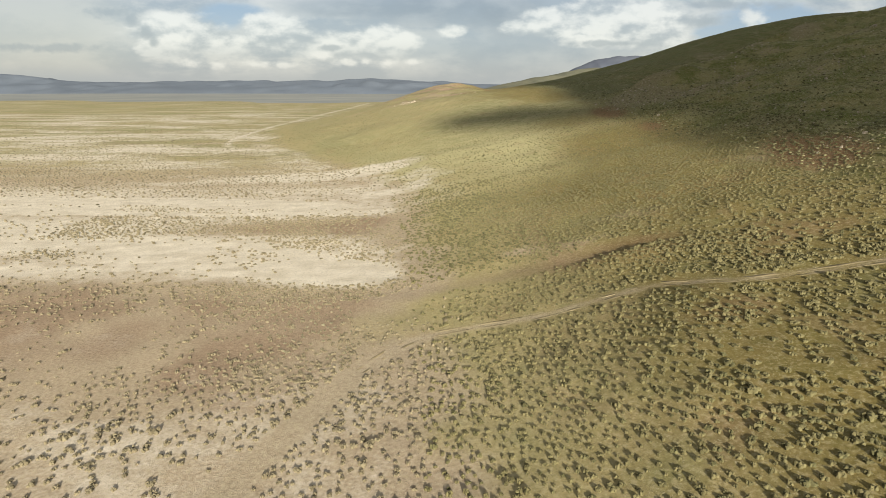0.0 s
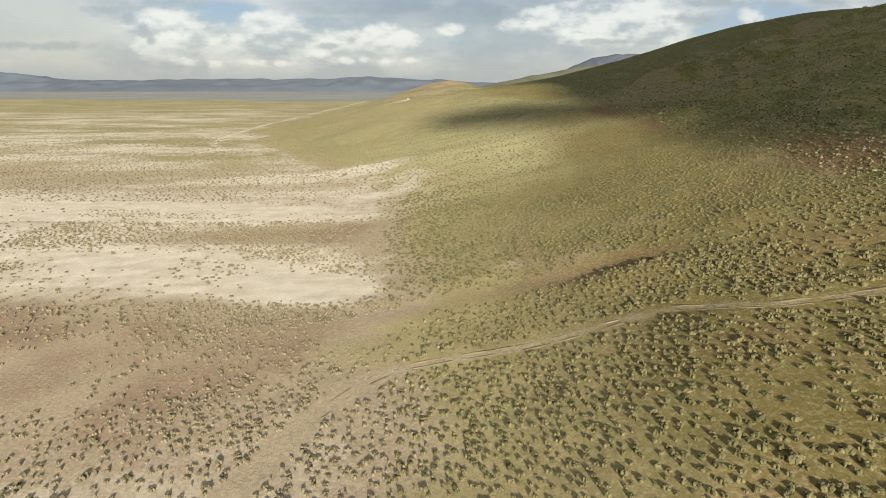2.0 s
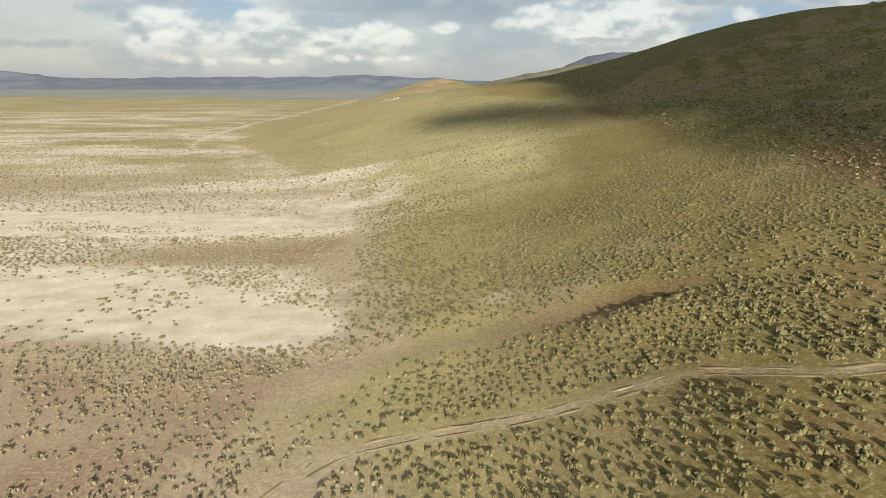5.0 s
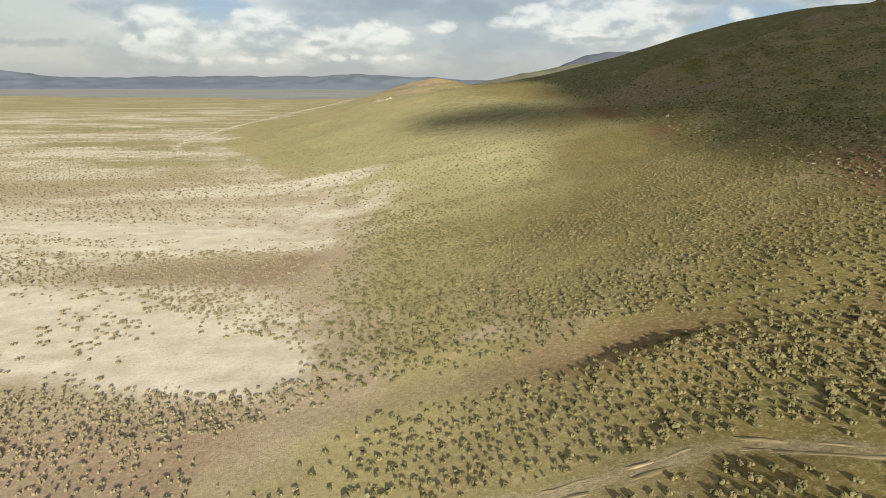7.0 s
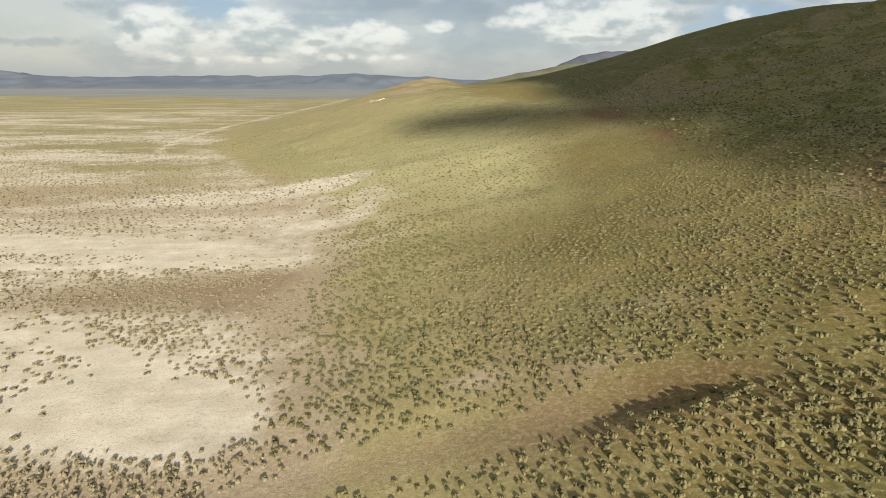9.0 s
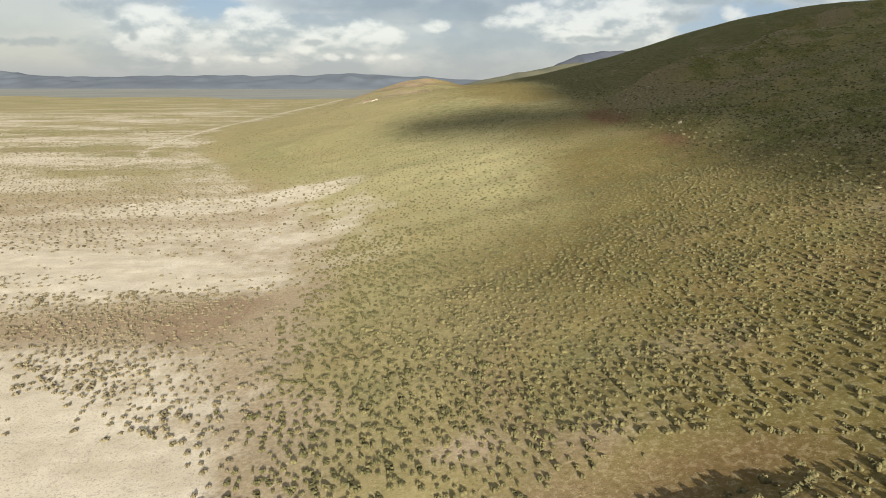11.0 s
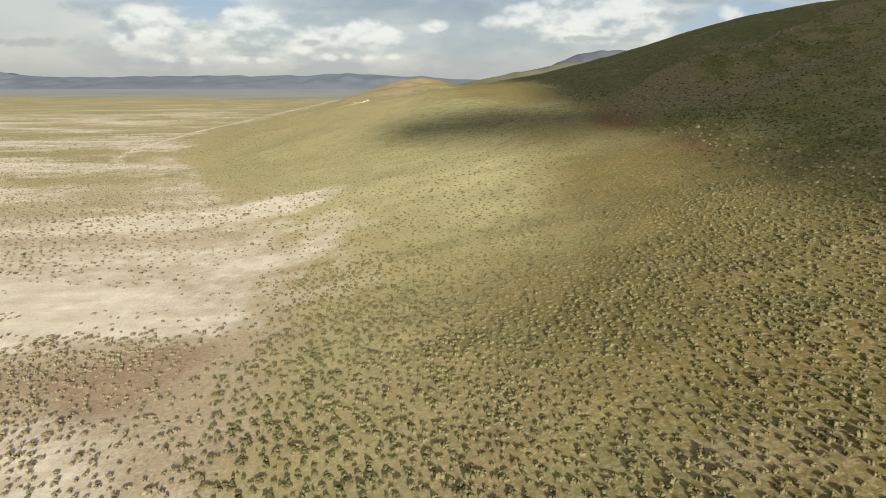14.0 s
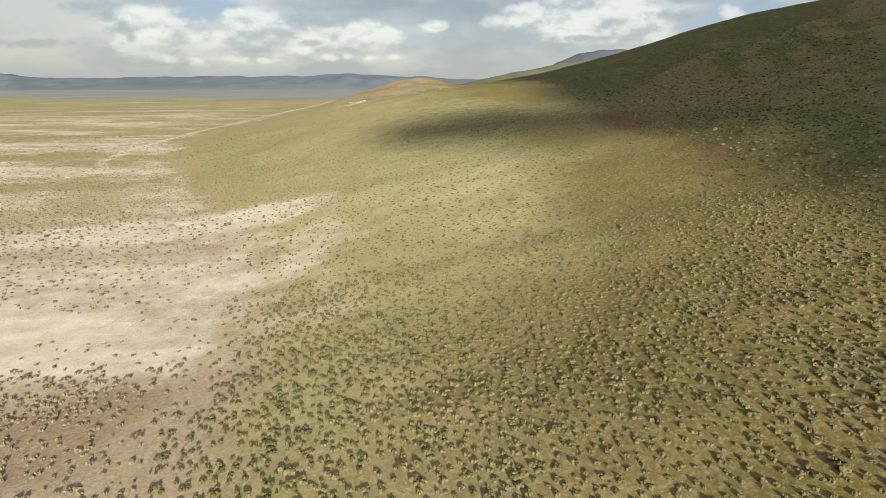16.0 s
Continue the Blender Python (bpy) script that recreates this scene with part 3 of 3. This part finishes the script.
def density(x, y):
    """Share of the planting places that hold a shrub."""
    salt, red, grass, bare, stony, road = soils(x, y)
    up = x - foot(y)
    d = 0.45 + 0.45 * step(-4, 6, up) - 0.12 * step(20, 44, up) - 0.25 * step(16, 30, up) * (1 - step(70, 90, y))
    d = d + 0.38 * (1 - step(-2, 4, up)) * (1 - step(80, 86, y))
    d = d - 0.34 * step(26, 40, -x) * (1 - step(85, 150, y))
    d = d + 0.06 * step(0, 8, up) * step(84, 110, y)
    d = d * (1 - 0.94 * step(0.66, 0.85, salt))
    d = d - 1.25 * np.exp(-0.5 * (line_gap(x, y, WASH) / 2.3) ** 2) * (1 - 0.9 * step(22, 36, x))
    d = d * (1 - 0.7 * np.clip(2.0 * bell(x, y, -36, 62, 12, 5), 0, 1)) * (1 - 0.3 * np.clip(1.6 * bell(x, y, -4, 47, 5, 7), 0, 1))
    d = d + 0.95 * bell(x, y, -20, 78.2, 11, 1.6, -0.12) + 0.45 * bell(x, y, -50, 128, 30, 1.5) + 0.3 * bell(x, y, -48, 114, 24, 2)
    d = d + 0.5 * bell(x, y, 23, 76.5, 9, 2.0, 0.05) + 0.35 * bell(x, y, 22, 68, 10, 4) + 0.22 * wave(x, y, 9, 31) + 0.12 * wave(x, y, 4, 32)
    d = d - 0.85 * bell(x, y, -3.5, 68, 5, 4.5)
    d = d + 0.45 * (1 - step(-6, 2, up)) * step(145, 165, y) + 0.2 * step(14, 26, x) * step(88, 98, y)
    d = d - 0.45 * bell(x, y, -15, 165, 12, 30, 0.25) - 0.4 * (1 - step(-20, -10, x)) * (1 - step(44, 56, y))
    d = d + 0.6 * step(0.3, 0.7, wave(x * 0.35, y * 1.3, 8, 61)) * (1 - step(-4, 4, up)) * step(92, 102, y)
    d = d + 0.4 * step(0.35, 0.7, wave(x * 0.6, y, 8, 63)) * (1 - step(-4, 4, up)) * step(82, 88, y) * (1 - step(125, 140, y))
    return np.where(line_gap(x, y, ROAD) < 1.5, 0.0, d)


def scatter(rng, x0, x1, y0, y1, pitch, share=1.0):
    xs, ys = np.arange(x0, x1, pitch), np.arange(y0, y1, pitch * 0.87)
    x, y = np.meshgrid(xs, ys)
    x = x + (np.arange(len(ys)) % 2)[:, None] * pitch * 0.5
    x, y = (a.ravel() + rng.uniform(-0.35, 0.35, a.size) * pitch for a in (x, y))
    keep = rng.uniform(0, 1, x.size) < density(x, y) * share
    return x[keep], y[keep]


def sized(rng, x, y, flat, toe, near):
    """Places, widths, heights and turns for shrubs: small on the flat, larger on the mound by the track."""
    up = x - foot(y)
    big = step(14, 28, up) * (1 - step(74, 92, y))
    w = flat + (toe - flat) * step(-5, 3, up) + (near - toe) * big
    w = rng.lognormal(0, 0.26, x.size) * w * (1 + 0.2 * wave(x, y, 13, 33))
    h = (0.42 + 0.03 * step(-5, 3, up) - (0.02 + 0.09 * step(80, 105, y)) * step(14, 30, up)) * rng.lognormal(0, 0.16, x.size) * (0.6 + 0.4 * w / toe)
    return np.stack([x, y, land(x, y) - 0.02, w, h, rng.uniform(0, 6.28, x.size)], -1)


def make_brush():
    rng = np.random.default_rng(11)
    kinds = [tuft_bush(rng, 5, 20, 7) for _ in range(8)]
    thin = [tuft_bush(rng, 3, 3, 0)[:2] for _ in range(8)]
    lumps = [lump_bush(rng) for _ in range(8)]
    x, y = scatter(rng, -75, 75, 24, 150, 0.90)
    near = sized(rng, x, y, 0.50, 0.47, 0.62)
    # the shrubs that stand closest to the flight are things of their own
    order = np.argsort(np.hypot(near[:, 0] - 11, (near[:, 1] - 110) * 1.0))
    single, rest = near[order[:300]], near[order[300:]]
    models = []
    for leaf_v, leaf_t, stem_v, stem_t in kinds:
        whole = new("sagebrush")
        tagged(whole, "low grey-green sagebrush with dry twigs on bare ground", "bush", group="sagebrush on the slope")
        mesh_object("foliage", leaf_v, leaf_t, SAGE, False, whole, 1.0)
        tagged(mesh_object("stems", stem_v, stem_t, TWIG, False, whole, 1.0), "dry grey stems")
        models.append(whole)
    for k, (px, py, pz, w, h, turn) in enumerate(single * np.array([UNIT] * 5 + [1.0])):
        m = Matrix.LocRotScale((px, py, pz), Euler((0, 0, turn)), (w, w, h))
        if k < len(models):
            models[k].matrix_basis = m
        else:
            copied = copy_thing(models[k % len(models)], Matrix.LocRotScale((px, py, pz), Euler((0, 0, turn)), None))
            copied.scale = (w, w, h)
    pick = rng.uniform(0, 1, len(rest)) + 0.35 * wave(rest[:, 0], rest[:, 1], 12, 35)
    flat = rest[:, 0] - foot(rest[:, 1]) < 0
    full = [k[:2] for k in kinds]
    close = (rest[:, 1] < 130) & (np.abs(rest[:, 0] - 8) < 50)
    rise = rest[:, 0] - foot(rest[:, 1])
    green = (pick > 0.86 - 0.75 * (1 - step(12, 30, rise)) * step(75, 95, rest[:, 1])) & ~flat
    for name, some, shapes, mat, label in (
        ("sagebrush_field", close & ~flat & ~green, full, SAGE, "dense grey-green sagebrush over the sloping ground"),
        ("sagebrush_field", ~close & ~flat & ~green, thin, SAGE, "grey-green sagebrush farther up the slope"),
        ("green_brush_field", green, full, GREEN_BRUSH, "greener brush scattered among the sagebrush"),
        ("greasewood_field", flat & close, full, GREASEWOOD, "dark greasewood shrubs dotted over the pale flat"),
        ("greasewood_field", flat & ~close, thin, GREASEWOOD, "dark greasewood shrubs far out on the pale flat")):
        planted(name, shapes, rest[some], mat, label, "bushes")
    x, y = scatter(rng, -60, 75, -60, 24, 1.5)
    planted("sagebrush_field", lumps, sized(rng, x, y, 0.42, 0.60, 0.70), SAGE, "grey-green sagebrush along the foot of the slope", "bushes")
    x, y = scatter(rng, -14, 64, 64, 165, 1.15, 0.4)
    planted("green_brush_field", thin, sized(rng, x, y, 0.34, 0.40, 0.40), GREEN_BRUSH, "small olive brush filling in between the larger shrubs", "bushes")
    x, y = scatter(rng, -32, 2, 42, 83, 1.0, 0.75)
    low = sized(rng, x, y, 0.26, 0.30, 0.30)
    planted("greasewood_field", lumps, low, GREASEWOOD, "tiny dark shrubs between the larger ones on the flat", "bushes")
    x, y = np.concatenate([np.stack(scatter(rng, *box), -1) for box in ((-150, -75, 24, 150, 2.2), (75, 150, 60, 150, 1.9), (-150, 150, 150, 260, 1.6))]).T
    mid = sized(rng, x, y, 0.52, 0.48, 0.48)
    mid[:, 3:5] *= (1 - 0.3 * step(195, 225, y))[:, None]
    flat = x - foot(y) < 0
    seen = ~flat & (y < 205) & (x < 80)
    planted("green_brush_field", thin, mid[seen], GREEN_BRUSH, "small dark olive brush across the middle of the fan", "bushes")
    planted("sagebrush_field", lumps, mid[~flat & ~seen & (x < 60)], SAGE, "grey-green sagebrush on the far fan", "bushes")
    planted("sagebrush_field", lumps, mid[~flat & ~seen & (x >= 60)], PALE_SAGE, "pale dry sagebrush over the shaded hill foot", "bushes")
    planted("greasewood_field", lumps, mid[flat], GREASEWOOD, "dark shrubs strung across the far flat", "bushes")
    x, y = np.concatenate([np.stack(scatter(rng, *box), -1) for box in ((62, 250, 90, 430, 2.5), (60, 135, 90, 300, 1.8))]).T
    hill = sized(rng, x, y, 0.5, 0.60, 0.60)
    dim = np.arange(len(hill)) % 3 == 0
    planted("sagebrush_field", lumps, hill[~dim], PALE_SAGE, "pale sagebrush speckled over the shaded hill", "bushes")
    planted("green_brush_field", lumps, hill[dim], GREEN_BRUSH, "dark low brush speckled over the shaded hill", "bushes")
    x, y = np.concatenate([np.stack(scatter(rng, *box), -1) for box in ((-330, -150, 60, 260, 4.4), (-330, 260, 260, 420, 4.4, 0.8), (-190, -30, 205, 340, 3.2, 0.9), (-420, 300, 420, 640, 8.0, 0.8))]).T
    far = sized(rng, x, y, 0.60, 0.40, 0.40)
    far[:, 4] *= 0.7
    flat = x - foot(y) < 0
    planted("green_brush_field", lumps, far[~flat], GREEN_BRUSH, "small brush on the distant hillside", "bushes")
    planted("greasewood_field", lumps, far[flat], GREASEWOOD, "small dark brush on the distant plain", "bushes")


make_brush()


def make_stones():
    rng = np.random.default_rng(23)
    shapes = []
    for _ in range(6):
        v, f = lump_bush(rng)
        shapes.append((v * np.array([1.0, 0.8, 0.9]) + rng.normal(0, 0.03, v.shape), f))
    x, y = rng.uniform(58, 190, 34000), rng.uniform(80, 340, 34000)
    stony = soils(x, y)[4]
    keep = rng.uniform(0.15, 1.9, x.size) < stony + 0.12
    x, y = x[keep], y[keep]
    w = rng.lognormal(-1.2, 0.5, x.size)
    places = np.stack([x, y, land(x, y) - 0.05, w, w * 0.9, rng.uniform(0, 6.28, x.size)], -1)
    planted("rock_field", shapes, places, STONE, "pale broken rocks strewn over the spur", "rocks")
    x, y = np.concatenate([rng.normal((-21, 366), (4.5, 3), (40, 2)), rng.normal((4, 375), (6, 4), (20, 2))]).T
    w = rng.lognormal(-0.4, 0.5, x.size)
    planted("rock_field", shapes, np.stack([x, y, land(x, y) - 0.1, w, w * 0.6, rng.uniform(0, 6.28, x.size)], -1), STONE, "pale outcrop of rock on the knoll", "rocks")


make_stones()


# ---- clouds overhead and far hills ----
def make_cloud(name, seed, blobs, label):
    """Heaped cloud: overlapping uneven balls on a flat base."""
    rng = np.random.default_rng(seed)
    bm = bmesh.new()
    for cx, cy, cz, r, h in blobs:
        got = bmesh.ops.create_icosphere(bm, subdivisions=3, radius=1.0)
        for v in got["verts"]:
            k = 1 + 0.16 * noise.noise(v.co * 2.2 + Vector((cx, cy, seed)))
            v.co = Vector((cx + v.co.x * r * k, cy + v.co.y * r * k, cz + (v.co.z * h * k if v.co.z > 0 else v.co.z * h * 0.25))) * UNIT
    me = bpy.data.meshes.new(name)
    bm.to_mesh(me)
    bm.free()
    for p in me.polygons:
        p.use_smooth = True
    me.materials.append(CLOUD)
    return tagged(new(name, me), label, "cloud")


CLOUD_Z = 480.0


def over(x, y, z):
    """Where a cloud must float for its shade to fall on that place."""
    k = (CLOUD_Z - z) / SUN_AWAY.z
    return x + SUN_AWAY.x * k, y + SUN_AWAY.y * k


bank = []
for gx, gy, gz, r in ((112, 110, 30, 46), (118, 170, 35, 52), (112, 235, 30, 54), (168, 300, 40, 80), (190, 200, 50, 90), (185, 400, 50, 95), (230, 500, 70, 130), (300, 330, 80, 130), (330, 180, 80, 130), (400, 520, 100, 160), (14, 256, 13, 18), (28, 250, 15, 25), (42, 244, 16, 27), (58, 238, 18, 24), (66, 284, 21, 17), (70, 315, 23, 20), (22, 238, 14, 18), (38, 230, 15, 20), (56, 222, 17, 18), (150, 130, 30, 60), (160, 220, 40, 70), (240, 260, 60, 100), (250, 380, 60, 110), (150, 420, 45, 70), (200, 120, 50, 90), (70, 108, 17, 11), (75, 130, 18, 12), (76, 150, 18, 12), (75, 170, 19, 12), (71, 190, 18, 11), (67, 212, 18, 12), (88, 140, 22, 20), (90, 185, 23, 22), (88, 280, 24, 32), (92, 325, 26, 35), (95, 375, 28, 37), (98, 425, 32, 40), (104, 475, 34, 44), (96, 235, 26, 38), (200, 60, 50, 90), (350, 20, 60, 130)):
    cx, cy = over(gx, gy, gz)
    bank.append((cx, cy, CLOUD_Z, r, 2 + r * 0.08))
make_cloud("cumulus_cloud", 3, bank, "grey heaped cloud whose shade darkens the hillside")


def make_range(name, seed, y0, x0, x1, tops, mat, label, depth=500.0, rough=0.10):
    """A long far ridge: an uneven crest with gullied flanks."""
    xs, rows = np.linspace(x0, x1, 260), np.linspace(-1, 1, 26)
    x, k = np.meshgrid(xs, rows)
    crest = np.interp(x, [p[0] for p in tops], [p[1] for p in tops])
    crest = crest * (1 + rough * wave(x, k * 0 + seed, (x1 - x0) / 22, seed) + 0.5 * rough * wave(x, k * 0, (x1 - x0) / 70, seed + 1))
    y = y0 + k * depth
    fall = (1 - np.abs(k)) ** 0.8 * (1 + 2.2 * rough * wave(x, y, (x1 - x0) / 60, seed + 2) * np.minimum(1, 3 * np.abs(k)))
    z = (crest + 9) * fall - 6
    ob = mesh_object(name, np.stack([x, y, z], -1).reshape(-1, 3), grid_faces(len(rows), len(xs)), mat, scale=1.0)
    return tagged(ob, label, "hill", kind="structure")


# distance haze is mixed into the far range's blue base colour
HAZE_FAR = plain_material("haze_tinted_far_range", (0.115, 0.137, 0.165), (0.130, 0.152, 0.178), 0.01)
# ridge and hill are coloured darker and duller to carry shade and haze
HAZE_SHADE_MESA = plain_material("shade_toned_far_ridge", (0.075, 0.085, 0.11), (0.10, 0.11, 0.13), 0.01)
HAZE_SHADE_HILL = plain_material("shade_toned_far_hill", (0.095, 0.098, 0.068), (0.15, 0.145, 0.095), 0.02)
# grey of haze and cloud shade put into the far plain's colour
HAZE_PLAIN = plain_material("haze_shade_far_plain", (0.215, 0.225, 0.215), (0.29, 0.29, 0.25), 0.006)
make_range("backdrop_range", 60, 4200, -4600, 900, ((-4600, 60), (-3300, 125), (-2900, 120), (-2300, 72), (-1500, 86), (-300, 88), (150, 66), (900, 45)), HAZE_FAR, "long mountain range beyond the plain, haze put into its blue colour")
make_range("backdrop_hill", 70, 1500, 40, 1300, ((40, 14), (100, 36), (200, 58), (320, 78), (520, 105), (1300, 160)), HAZE_SHADE_HILL, "bare hill behind the spur, shade put into its dun colour", 260.0, 0.05)
make_range("backdrop_mesa", 80, 2600, 430, 2000, ((430, 60), (545, 118), (620, 150), (700, 160), (850, 165), (2000, 190)), HAZE_SHADE_MESA, "flat-topped ridge, shade and haze put into its dark colour", 300.0, 0.02)


def make_far_plain():
    xs, ys = spread(((-4600, 600, 100),)), spread(((1600, 3900, 60),))
    x, y = np.meshgrid(xs, ys)
    z = -1.0 + 3.5 * step(1650, 2100, y + 150 * wave(x, y, 300, 90)) + 1.5 * wave(x, y, 400, 91) - 5 * step(200, 600, x)
    tagged(mesh_object("backdrop_plain", np.stack([x, y, z], -1).reshape(-1, 3), grid_faces(len(ys), len(xs)), HAZE_PLAIN, scale=1.0), "far side of the plain, haze and cloud shade put into its grey", "plain", kind="structure")


make_far_plain()
